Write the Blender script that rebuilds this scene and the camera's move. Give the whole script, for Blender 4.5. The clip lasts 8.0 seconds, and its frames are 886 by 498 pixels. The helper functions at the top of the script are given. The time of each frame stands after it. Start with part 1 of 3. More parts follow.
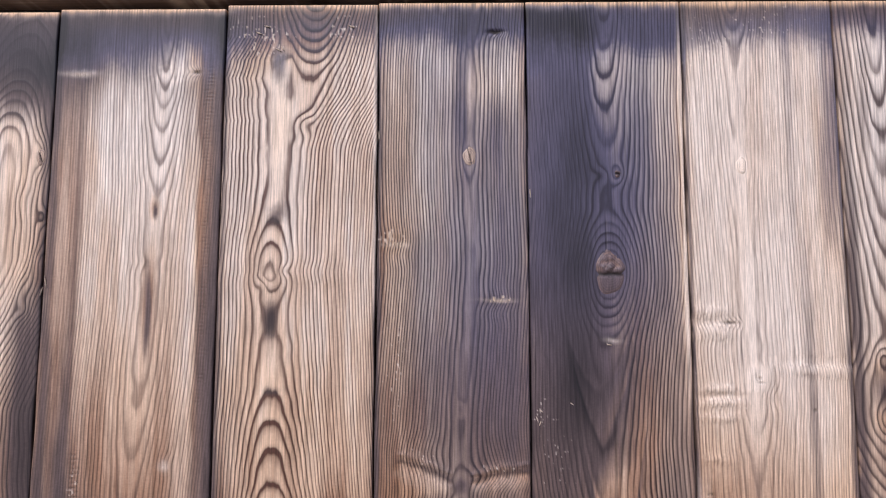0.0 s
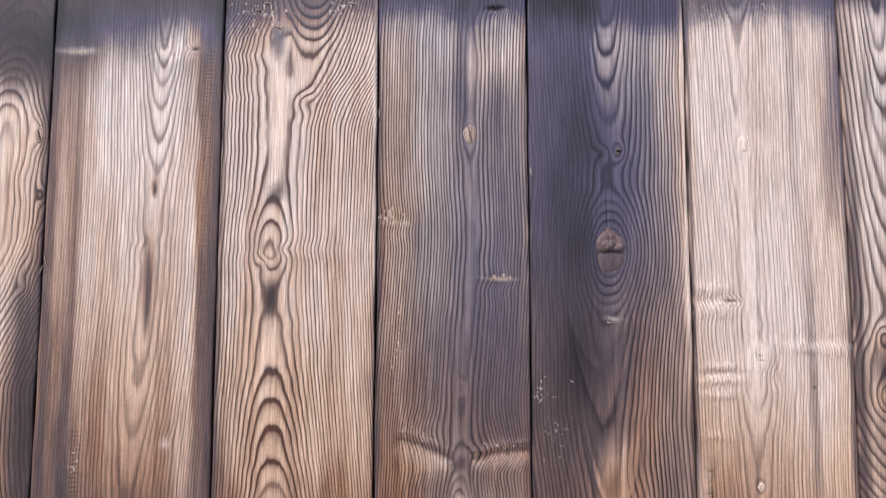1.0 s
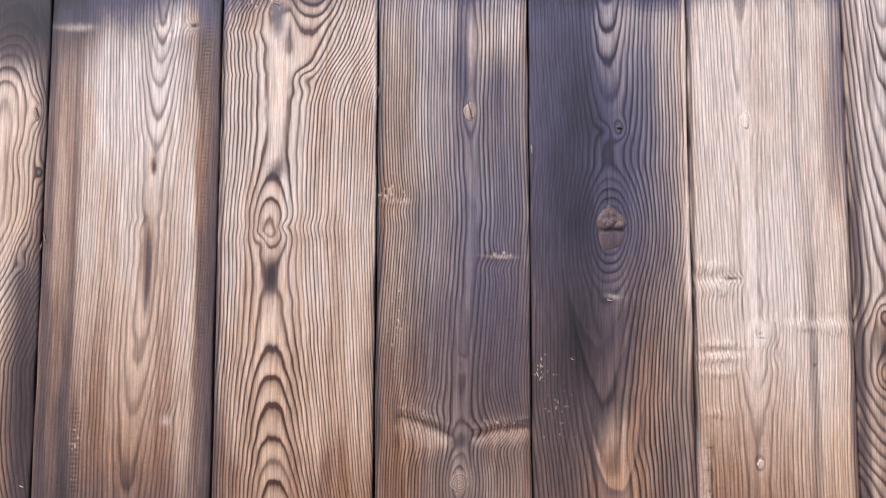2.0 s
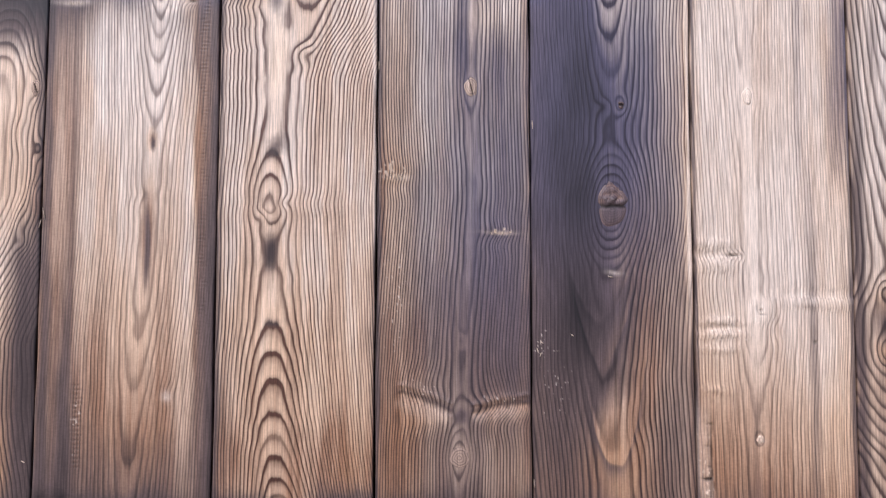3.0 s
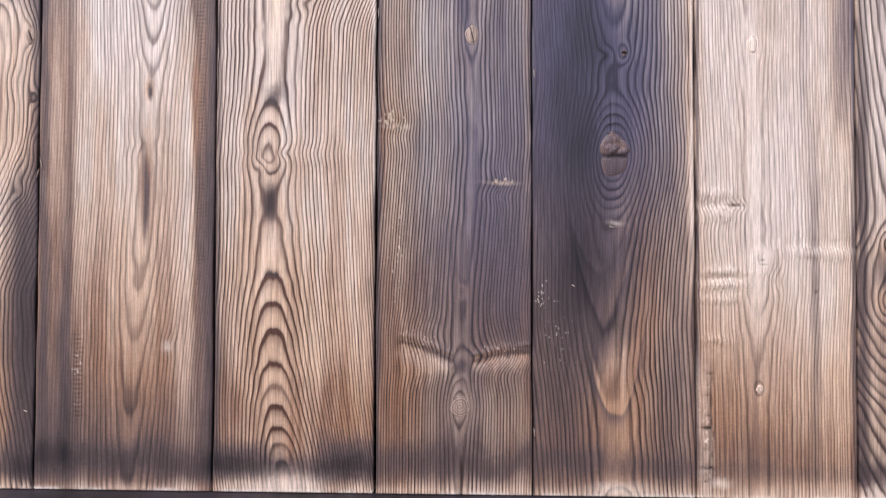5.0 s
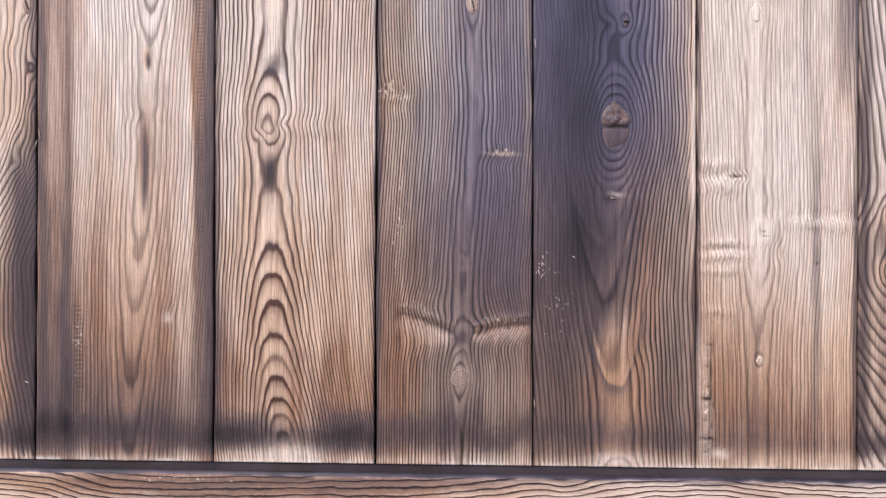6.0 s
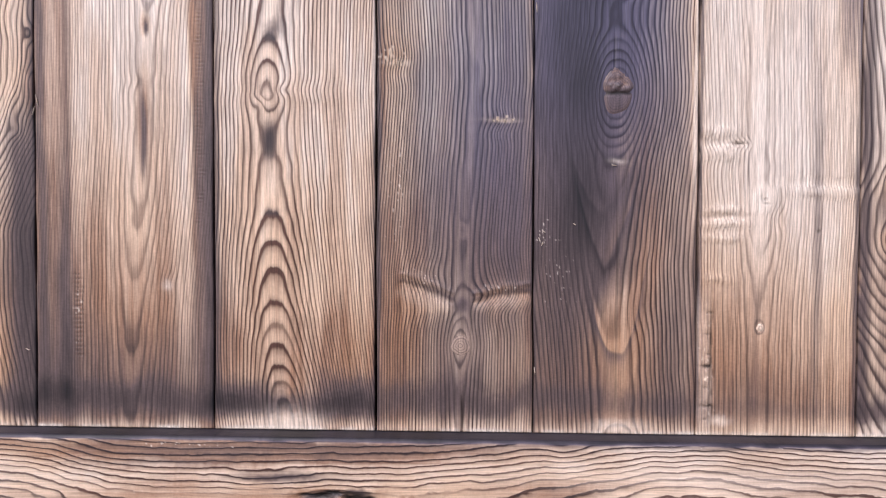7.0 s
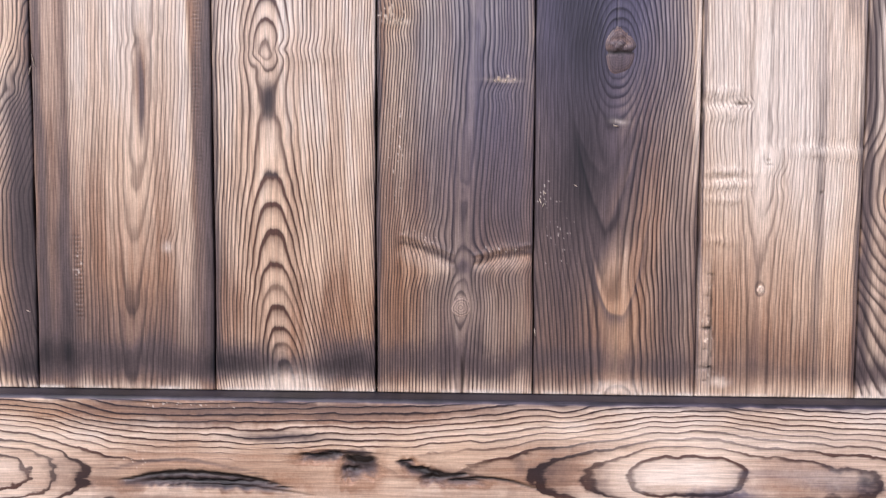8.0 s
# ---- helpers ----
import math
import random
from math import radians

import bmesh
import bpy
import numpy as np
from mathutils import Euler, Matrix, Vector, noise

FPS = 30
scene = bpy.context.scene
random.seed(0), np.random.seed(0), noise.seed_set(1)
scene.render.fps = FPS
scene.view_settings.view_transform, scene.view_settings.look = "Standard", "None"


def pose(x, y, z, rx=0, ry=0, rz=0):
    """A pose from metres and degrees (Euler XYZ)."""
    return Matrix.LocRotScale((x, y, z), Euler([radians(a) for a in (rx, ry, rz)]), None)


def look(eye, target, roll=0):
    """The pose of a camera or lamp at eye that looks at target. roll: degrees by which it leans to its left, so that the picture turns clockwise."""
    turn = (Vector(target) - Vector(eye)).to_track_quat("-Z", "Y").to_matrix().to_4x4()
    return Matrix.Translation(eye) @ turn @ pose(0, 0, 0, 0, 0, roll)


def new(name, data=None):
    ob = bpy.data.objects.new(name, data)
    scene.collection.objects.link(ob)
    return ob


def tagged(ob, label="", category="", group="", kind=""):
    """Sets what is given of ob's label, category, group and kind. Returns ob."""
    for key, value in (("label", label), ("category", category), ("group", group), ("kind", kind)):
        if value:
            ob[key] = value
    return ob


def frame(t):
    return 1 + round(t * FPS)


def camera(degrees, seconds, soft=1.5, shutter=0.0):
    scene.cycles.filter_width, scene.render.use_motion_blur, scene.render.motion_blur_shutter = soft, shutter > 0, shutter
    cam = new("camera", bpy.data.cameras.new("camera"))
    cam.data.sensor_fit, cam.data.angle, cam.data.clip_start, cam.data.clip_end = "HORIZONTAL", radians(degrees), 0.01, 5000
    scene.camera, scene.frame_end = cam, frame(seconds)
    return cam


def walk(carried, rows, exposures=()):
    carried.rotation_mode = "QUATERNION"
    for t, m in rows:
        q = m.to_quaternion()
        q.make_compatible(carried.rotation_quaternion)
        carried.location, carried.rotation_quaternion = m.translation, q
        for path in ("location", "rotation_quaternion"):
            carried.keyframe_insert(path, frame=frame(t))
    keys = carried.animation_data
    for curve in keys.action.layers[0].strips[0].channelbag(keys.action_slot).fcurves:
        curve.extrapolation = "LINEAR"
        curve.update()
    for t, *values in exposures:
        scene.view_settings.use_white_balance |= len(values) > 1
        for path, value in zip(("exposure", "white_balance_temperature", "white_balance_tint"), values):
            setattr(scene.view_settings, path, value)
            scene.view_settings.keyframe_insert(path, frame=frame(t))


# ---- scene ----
cam = camera(73.0, 8.0, soft=1.18)
PATH = [
    (0, (0.0057, -0.0310, 0.4968), (-0.0138, 1.9628, 0.6606), 0.05),
    (0.5, (0.0056, -0.0300, 0.4912), (-0.0141, 1.9648, 0.6400), 0.06),
    (1, (0.0055, -0.0290, 0.4852), (-0.0144, 1.9667, 0.6194), 0.07),
    (1.5, (0.0055, -0.0281, 0.4791), (-0.0147, 1.9685, 0.5989), 0.08),
    (2.25, (0.0054, -0.0266, 0.4695), (-0.0152, 1.9710, 0.5681), 0.09),
    (3, (0.0053, -0.0253, 0.4596), (-0.0156, 1.9732, 0.5368), 0.11),
    (3.5, (0.0053, -0.0244, 0.4529), (-0.0159, 1.9745, 0.5154), 0.12),
    (4, (0.0052, -0.0236, 0.4461), (-0.0162, 1.9757, 0.4934), 0.12),
    (4.5, (0.0052, -0.0228, 0.4391), (-0.0165, 1.9767, 0.4705), 0.13),
    (5.25, (0.0051, -0.0216, 0.4283), (-0.0170, 1.9779, 0.4338), 0.15),
    (6, (0.0050, -0.0206, 0.4169), (-0.0175, 1.9787, 0.3936), 0.16),
    (6.5, (0.0050, -0.0201, 0.4087), (-0.0178, 1.9789, 0.3642), 0.17),
    (7, (0.0049, -0.0195, 0.3999), (-0.0181, 1.9789, 0.3322), 0.18),
    (7.5, (0.0049, -0.0191, 0.3905), (-0.0184, 1.9787, 0.2973), 0.19),
    (8, (0.0048, -0.0187, 0.3802), (-0.0187, 1.9782, 0.2590), 0.20),
]
walk(cam, [(t, look(eye, target, roll)) for t, eye, target, roll in PATH],
     exposures=[(0, 0.42), (1.5, 0.46), (4.5, 0.48), (6, 0.53), (7, 0.61), (8, 0.61)])

# ---- light ----
SUN_FROM = Vector((-0.35, -0.62, 0.70)).normalized()
world = bpy.data.worlds.new("world")
scene.world = world
world.use_nodes = True
wn = world.node_tree
wn.nodes.clear()
sky = wn.nodes.new("ShaderNodeTexSky")
sky.sky_type, sky.sun_disc = "NISHITA", False
sky.sun_elevation = math.asin(SUN_FROM.z)
sky.sun_rotation = math.atan2(SUN_FROM.x, SUN_FROM.y)
sky.air_density, sky.dust_density, sky.ozone_density = 1.0, 2.2, 1.2
bg = wn.nodes.new("ShaderNodeBackground")
bg.inputs["Strength"].default_value = 0.12
wout = wn.nodes.new("ShaderNodeOutputWorld")
wn.links.new(sky.outputs[0], bg.inputs[0])
wn.links.new(bg.outputs[0], wout.inputs[0])
sun = new("sun", bpy.data.lights.new("sun", "SUN"))
sun.data.energy, sun.data.angle, sun.data.color = 2.0, radians(12), (1.0, 0.95, 0.88)
sun.matrix_world = look(SUN_FROM * 10, (0, 0, 0))
scene.view_settings.use_white_balance = True
scene.view_settings.white_balance_temperature, scene.view_settings.white_balance_tint = 5950, 20

# ---- materials ----


class Nodes:
    """A short way to write node trees."""

    def __init__(self, name):
        self.mat = bpy.data.materials.new(name)
        self.mat.use_nodes = True
        self.tree = self.mat.node_tree
        self.shader = self.tree.nodes["Principled BSDF"]

    def put(self, socket, value):
        if isinstance(value, bpy.types.NodeSocket):
            self.tree.links.new(value, socket)
        elif value is not None:
            socket.default_value = value

    def math(self, op, a, b=None, c=None, clamp=False):
        n = self.tree.nodes.new("ShaderNodeMath")
        n.operation, n.use_clamp = op, clamp
        for s, v in zip(n.inputs, (a, b, c)):
            self.put(s, v)
        return n.outputs[0]

    def mix(self, fac, a, b, blend="MIX"):
        n = self.tree.nodes.new("ShaderNodeMix")
        n.data_type, n.blend_type = "RGBA", blend
        self.put(n.inputs[0], fac)
        self.put(n.inputs[6], a if isinstance(a, bpy.types.NodeSocket) else (*a, 1))
        self.put(n.inputs[7], b if isinstance(b, bpy.types.NodeSocket) else (*b, 1))
        return n.outputs[2]

    def attr(self, name):
        n = self.tree.nodes.new("ShaderNodeAttribute")
        n.attribute_name = name
        return n.outputs["Fac"]

    def coords(self, scale):
        c = self.tree.nodes.new("ShaderNodeTexCoord")
        info = self.tree.nodes.new("ShaderNodeObjectInfo")
        m = self.tree.nodes.new("ShaderNodeMapping")
        self.put(m.inputs["Scale"], scale)
        self.put(m.inputs["Vector"], c.outputs["Object"])
        shift = self.tree.nodes.new("ShaderNodeVectorMath")
        shift.operation = "ADD"
        self.put(shift.inputs[0], m.outputs[0])
        away = self.math("MULTIPLY", info.outputs["Random"], 37.0)
        self.put(shift.inputs[1], away)
        return shift.outputs[0]

    def noise(self, scale, detail=3.0, rough=0.55):
        n = self.tree.nodes.new("ShaderNodeTexNoise")
        n.inputs["Scale"].default_value = 1.0
        n.inputs["Detail"].default_value = detail
        n.inputs["Roughness"].default_value = rough
        self.put(n.inputs["Vector"], self.coords(scale))
        return n.outputs[0]

    def ramp(self, fac, *stops):
        n = self.tree.nodes.new("ShaderNodeValToRGB")
        while len(n.color_ramp.elements) < len(stops):
            n.color_ramp.elements.new(0.5)
        for e, (p, v) in zip(n.color_ramp.elements, stops):
            e.position = p
            e.color = (*v, 1) if isinstance(v, tuple) else (v, v, v, 1)
        self.put(n.inputs[0], fac)
        return n.outputs[0]


def scorched_pine(name, along, comb=0.62, late_stops=((0.0, 0.25), (0.12, 0.0), (0.40, 0.05), (0.62, 0.40), (0.78, 1.0), (0.90, 1.0), (1.0, 0.25))):
    """Flamed and brushed pine. Its meshes carry the growth rings, the soot, the brown scorch and the bare wood as
    attributes; soot and bare also hold some painted shade and glints.
    """
    k = Nodes(name)

    def stretch(across, length):
        return (across, across, length) if along == "z" else (length, across, across)

    wobble = k.math("MULTIPLY_ADD", k.noise(stretch(70, 5), 3), 0.34, -0.17)
    tremble = k.math("MULTIPLY_ADD", k.noise(stretch(420, 22), 2), 0.16, -0.08)
    ring = k.math("ADD", k.math("ADD", k.attr("ring"), wobble), tremble)
    late = k.ramp(k.math("FRACT", ring), *late_stops)
    year = k.tree.nodes.new("ShaderNodeTexWhiteNoise")
    year.noise_dimensions = "1D"
    k.put(year.inputs["W"], k.math("FLOOR", ring))
    strength = k.math("MULTIPLY_ADD", year.outputs[0], 0.40, 0.56)
    patchy = k.math("MULTIPLY_ADD", k.noise(stretch(26, 9), 4), 0.8, 0.62)
    late = k.math("MULTIPLY", k.math("MULTIPLY", late, strength), k.math("MULTIPLY", patchy, k.attr("lines")), clamp=True)
    fibre = k.noise(stretch(850, 30), 4, 0.7)
    coarse = k.noise(stretch(330, 6), 3)
    cloud = k.noise(stretch(16, 7), 4, 0.6)
    early_col = k.mix(cloud, (0.71, 0.595, 0.475), (0.95, 0.875, 0.785))
    early_col = k.mix(k.ramp(coarse, (0.38, 0.0), (0.78, 0.42)), early_col, (0.52, 0.39, 0.30))
    late_col = k.mix(cloud, (0.085, 0.046, 0.040), (0.150, 0.086, 0.070))
    col = k.mix(late, early_col, late_col)
    brown = k.attr("scorch")
    toned = k.ramp(k.math("MULTIPLY", brown, k.math("MULTIPLY_ADD", coarse, 0.6, 0.7), clamp=True), (0.0, (1.0, 1.0, 1.0)), (0.38, (0.84, 0.735, 0.645)), (1.0, (0.43, 0.295, 0.225)))
    col = k.mix(1.0, col, toned, "MULTIPLY")
    col = k.mix(k.attr("toast"), col, k.mix(1.0, col, (1.0, 0.82, 0.60), "MULTIPLY"))
    # Cool soot: the sky's bluish sheen is put into its colour.
    cool = k.mix(late, k.mix(cloud, (0.068, 0.062, 0.098), (0.122, 0.111, 0.168)), (0.030, 0.026, 0.042))
    warm = k.mix(late, k.mix(cloud, (0.080, 0.055, 0.053), (0.138, 0.097, 0.088)), (0.030, 0.020, 0.020))
    soot_col = k.mix(k.attr("blue"), warm, cool)
    film = k.attr("soot")
    soot = k.math("ADD", film, k.math("MULTIPLY_ADD", cloud, 0.30, -0.15))
    soot = k.math("ADD", soot, k.math("MULTIPLY_ADD", coarse, 0.40, -0.20))
    soot = k.math("ADD", soot, k.math("MULTIPLY_ADD", late, 0.42, -0.13))
    soot = k.math("MULTIPLY", soot, k.ramp(film, (0.0, 0.0), (0.20, 1.0)), clamp=True)
    soot = k.math("SUBTRACT", 1.0, k.math("POWER", k.math("SUBTRACT", 1.0, soot), 1.6))
    col = k.mix(soot, col, soot_col)
    col = k.mix(k.math("SUBTRACT", film, 1.0, clamp=True), col, (0.012, 0.010, 0.012))
    col = k.mix(k.attr("bare"), col, k.mix(fibre, (0.72, 0.575, 0.44), (0.92, 0.84, 0.745)))
    col = k.mix(k.math("MULTIPLY", k.attr("toast"), k.attr("bare"), clamp=True), col, k.mix(1.0, col, (1.0, 0.74, 0.42), "MULTIPLY"))
    col = k.mix(k.attr("crack"), col, (0.016, 0.011, 0.009))
    col = k.mix(1.0, col, k.ramp(fibre, (0.35, comb), (0.62, 1.14)), "MULTIPLY")
    weave = k.noise(stretch(320, 620), 3, 0.75)
    col = k.mix(k.math("MULTIPLY_ADD", brown, 0.6, 0.06, clamp=True), col, k.mix(1.0, col, k.ramp(weave, (0.36, 0.84), (0.66, 1.12)), "MULTIPLY"))
    k.put(k.shader.inputs["Base Color"], col)
    k.put(k.shader.inputs["Roughness"], k.math("MULTIPLY_ADD", fibre, 0.22, 0.42))
    k.shader.inputs["Specular IOR Level"].default_value = 0.32
    height = k.math("ADD", k.math("MULTIPLY", late, 0.5), k.math("MULTIPLY", fibre, 0.22))
    height = k.math("ADD", k.math("ADD", height, k.math("MULTIPLY", coarse, 0.3)), k.math("MULTIPLY", weave, 0.12))
    height = k.math("MULTIPLY", height, k.math("MULTIPLY_ADD", soot, -0.45, 1.0))
    bump = k.tree.nodes.new("ShaderNodeBump")
    bump.inputs["Strength"].default_value = 1.0
    bump.inputs["Distance"].default_value = 0.0007
    k.put(bump.inputs["Height"], height)
    k.put(k.shader.inputs["Normal"], bump.outputs[0])
    return k.mat


def rough_material(name, dark, pale, scale, roughness=0.9):
    k = Nodes(name)
    a, b = k.noise((scale, scale, scale), 5), k.noise((scale * 8, scale * 8, scale * 8), 3)
    k.put(k.shader.inputs["Base Color"], k.mix(k.ramp(k.math("MULTIPLY_ADD", b, 0.4, k.math("MULTIPLY", a, 0.6)), (0.3, 0.0), (0.7, 1.0)), dark, pale))
    k.shader.inputs["Roughness"].default_value = roughness
    bump = k.tree.nodes.new("ShaderNodeBump")
    bump.inputs["Distance"].default_value = 0.4 / scale
    k.put(bump.inputs["Height"], b)
    k.put(k.shader.inputs["Normal"], bump.outputs[0])
    return k.mat


PINE = scorched_pine("scorched_pine_upright", "z")
PINE_RAIL = scorched_pine("scorched_pine_level", "x", 0.78, ((0.0, 0.15), (0.06, 0.0), (0.40, 0.03), (0.68, 0.22), (0.83, 1.0), (0.93, 1.0), (1.0, 0.15)))
RAW = rough_material("raw_wood", (0.52, 0.38, 0.25), (0.82, 0.70, 0.55), 300, 0.7)
# BACK is near black: the shade inside the board gaps is put into it.
BACK = rough_material("gap_shade", (0.012, 0.010, 0.010), (0.03, 0.026, 0.024), 40)
BOUNCE_BROWN = rough_material("brown_ground", (0.18, 0.14, 0.10), (0.38, 0.31, 0.23), 30)

# ---- the drawing grid ----
# Places on the panel are given in half-millimetre steps: across from the panel's left, down from 0.68 m above the datum.
STEP = 0.000502
FACE = 0.508


def to_x(a):
    return (a - 787) * STEP


def to_z(b):
    return 0.680 - b * STEP


def along_curve(s, points, smooth=14.0):
    """A smooth curve through a few (place, value) pairs."""
    p, v = zip(*points)
    return sum(np.interp(s + o * smooth, p, v) for o in (-1, -0.6, -0.25, 0, 0.25, 0.6, 1)) / 7


def value_noise(a, b, size_a, size_b, seed):
    """Smooth noise from -1 to 1 on a grid of points."""
    g = np.random.RandomState(seed).uniform(-1, 1, (64, 64))
    u, v = a / size_a + 500.3, b / size_b + 500.7
    i, j = np.floor(u).astype(int), np.floor(v).astype(int)
    f, h = u - i, v - j
    f, h = f * f * (3 - 2 * f), h * h * (3 - 2 * h)
    i0, i1, j0, j1 = i % 64, (i + 1) % 64, j % 64, (j + 1) % 64
    return (g[i0, j0] * (1 - f) + g[i1, j0] * f) * (1 - h) + (g[i0, j1] * (1 - f) + g[i1, j1] * f) * h


def spot(a, b, where, seed=0, ragged=0.0):
    """A soft patch: (across, down, half width, half height, amount, hardness)."""
    ca, cb, ra, rb, amount, hard = (*where, 2)[:6]
    if ragged:
        a = a + value_noise(a, b, 40, 90, seed) * ragged * min(ra, 26)
        b = b + (value_noise(a, b, 60, 70, seed + 1) + 0.35 * value_noise(a, b, 9, 70, seed + 2)) * ragged * min(rb, 26)
        b = b + 0.5 * value_noise(a, b, 6, 5, seed + 3) * ragged * min(rb, 14)
    return amount * np.exp(-(np.abs((a - ca) / ra) ** hard + np.abs((b - cb) / rb) ** hard))


class Timber:
    """One sawn piece with its growth rings and marks, as a fine sheet of points with sides and a back."""

    def __init__(self, a_edges, b_edges, along, fine, seed, slope=(0.0, 0.0)):
        self.along, self.seed = along, seed
        (al0, al1), (ar0, ar1) = a_edges
        b0, b1 = b_edges
        wide, high = max(ar0 - al0, ar1 - al1), b1 - b0
        na, nb = int(wide / fine[0]) + 1, int(high / fine[1]) + 1
        s, r = np.meshgrid(np.linspace(0, 1, na), np.linspace(0, 1, nb), indexing="ij")
        left, right = al0 + (al1 - al0) * r, ar0 + (ar1 - ar0) * r
        if along == "z":
            waver = lambda q: value_noise(b0 + r * high, q + 0 * r, 90, 50, seed + 70) * 1.6
            left, right = left + waver(3), right + waver(900)
        self.a = left + (right - left) * s
        start, stop = b0 + slope[0] * (self.a - 787), b1 + slope[1] * (self.a - 787)
        self.b = start + (stop - start) * r
        self.from_top, self.from_foot = self.b - start, stop - self.b
        self.rim_a, self.rim_b = np.minimum(self.a - left, right - self.a), np.minimum(self.b - start, stop - self.b)
        self.na, self.nb = na, nb
        zero = np.zeros_like(self.a)
        self.ring, self.soot, self.scorch, self.bare, self.crack, self.lines, self.relief, self.blue, self.shift, self.toast = (zero.copy() for _ in range(10))
        self.lines += 1

    def grain(self, pitch, heart, depth, bow=4.0, core=(40, 1.0), flat=0.0, even=-9.0):
        """Rings cut along their length: heart says, along the piece, where the pith lies, depth how many rings lie over it; up to the ring "even" they are evenly spaced."""
        run, cross = (self.b, self.a) if self.along == "z" else (self.a, self.b)
        cross = cross + self.shift + bow * value_noise(run, cross, 190, 110, self.seed) + bow * 0.5 * value_noise(run, cross, 46, 34, self.seed + 9)
        span = np.linspace(0, 900, 1801)
        count = span / pitch + core[0] / pitch * (core[1] - 1) * (1 - np.exp(-span / core[0]))
        over = along_curve(run, depth) + 0.10 * value_noise(run, cross, 24, 70, self.seed + 61)
        deep = np.interp(over.clip(0), count, span)
        side = (cross - along_curve(run, heart)) ** 2
        side = side * side / (side + flat ** 2 + 0.01)
        years = np.interp(np.sqrt(side + deep ** 2 + 4), span, count)
        uneven = 0.34 * value_noise(years, 0 * years, 2.6, 1.0, self.seed + 31) + 0.6 * value_noise(years, 0 * years, 7.0, 1.0, self.seed + 32)
        self.ring += years + uneven * np.clip((years - even) / 4, 0, 1)
        return self

    def knots(self, *spots):
        for s in spots:
            self.ring += spot(self.a, self.b, s)
        return self

    def teardrop(self, ca, cb, ra, above, below, amount):
        """Rings that part round a knot, drawn out to a point above it."""
        db = self.b - cb
        q = (np.abs(self.a - ca) / ra) ** 1.7 + (np.abs(db) / np.where(db < 0, above, below)) ** 1.35
        self.ring += amount * np.exp(-q)
        return self

    def mark(self, kind, *spots, ragged=0.5):
        target = {"soot": self.soot, "scorch": self.scorch, "bare": self.bare, "crack": self.crack, "lines": self.lines, "relief": self.relief, "blue": self.blue, "shift": self.shift, "toast": self.toast}[kind]
        for n, s in enumerate(spots):
            target += spot(self.a, self.b, s, self.seed + 11 * n, ragged)
        return self

    def smoky(self, brown, dark, size=(38, 260)):
        """Uneven toning over the whole face: brown scorch and a thin film of soot in long clouds."""
        n = value_noise(self.a, self.b, *size, self.seed + 50) + 0.5 * value_noise(self.a, self.b, size[0] / 3, size[1] / 2.5, self.seed + 51)
        m = value_noise(self.a, self.b, size[0] * 1.4, size[1] * 0.7, self.seed + 52) + 0.4 * value_noise(self.a, self.b, size[0] / 2.5, size[1] / 2, self.seed + 53)
        self.scorch += brown * np.clip(n + 0.35, 0, 1.2)
        self.soot += dark * np.clip(m, 0, 1.2)
        return self

    def flecks(self, where, share, size_a=2.5, size_b=5.0):
        """Small torn fibres, bare and slightly raised, scattered in a patch."""
        n = value_noise(self.a, self.b, size_a, size_b, self.seed + 40)
        hit = np.clip((n - 1 + 2 * share * spot(self.a, self.b, where, self.seed, 0.5)) * 5, 0, 1)
        self.bare += hit * 0.6
        self.relief += hit * 0.3
        return self

    def tongue(self, ca, cb, half, length, pale, dark, point=1.4):
        """A blunt tongue of early wood: plain and pale inside, a dark ring of soot round its tip."""
        off = np.abs(self.a - ca + 3 * value_noise(self.a, self.b, 30, 40, self.seed + 80)) / half
        d = self.b - cb + length * off ** point + 5 * value_noise(self.a, self.b, 14, 30, self.seed + 81)
        near, s = np.exp(-(off / 1.2) ** 6), 1 / (1 + np.exp(-d / 3.0))
        inside = (1 - s) * np.exp(-np.clip(-d, 0, None) / (0.6 * length))
        self.soot += near * (dark * s * np.exp(-np.clip(d, 0, None) / 20) - pale * inside)
        self.lines *= 1 - 0.75 * near * inside
        return self

    def waves(self, *spots, ragged=0.35):
        """Low swellings of the face, in millimetres."""
        for n, s in enumerate(spots):
            self.relief += spot(self.a, self.b, s, self.seed + 5 * n, ragged)
        return self

    def mesh(self, name, face, thick, edge=(3.0, 0.9), end=(3.0, 0.35)):
        a, b = self.a, self.b
        out = self.relief + 0.18 * value_noise(a, b, 60, 150, self.seed + 3)
        out = out - self.crack.clip(0, 1) * 2.0
        out -= edge[1] * np.clip(1 - self.rim_a / edge[0], 0, 1) ** 2 + end[1] * np.clip(1 - self.rim_b / end[0], 0, 1) ** 2
        na, nb = self.na, self.nb
        front = np.stack([to_x(a), face - out * 0.001, to_z(b)], -1).reshape(-1, 3)
        at = np.arange(na * nb).reshape(na, nb)
        quads = np.stack([at[:-1, :-1], at[:-1, 1:], at[1:, 1:], at[1:, :-1]], -1).reshape(-1, 4)
        rim = np.concatenate([at[:-1, 0], at[-1, :-1], at[:0:-1, -1], at[0, :0:-1]])
        back = front[rim].copy()
        back[:, 1] = face + thick
        ids = np.arange(len(rim)) + na * nb
        sides = np.stack([rim, np.roll(rim, -1), np.roll(ids, -1), ids], -1)
        verts = np.concatenate([front, back])
        me = bpy.data.meshes.new(name)
        me.from_pydata(verts.tolist(), [], quads.tolist() + sides.tolist() + [ids[::-1].tolist()])
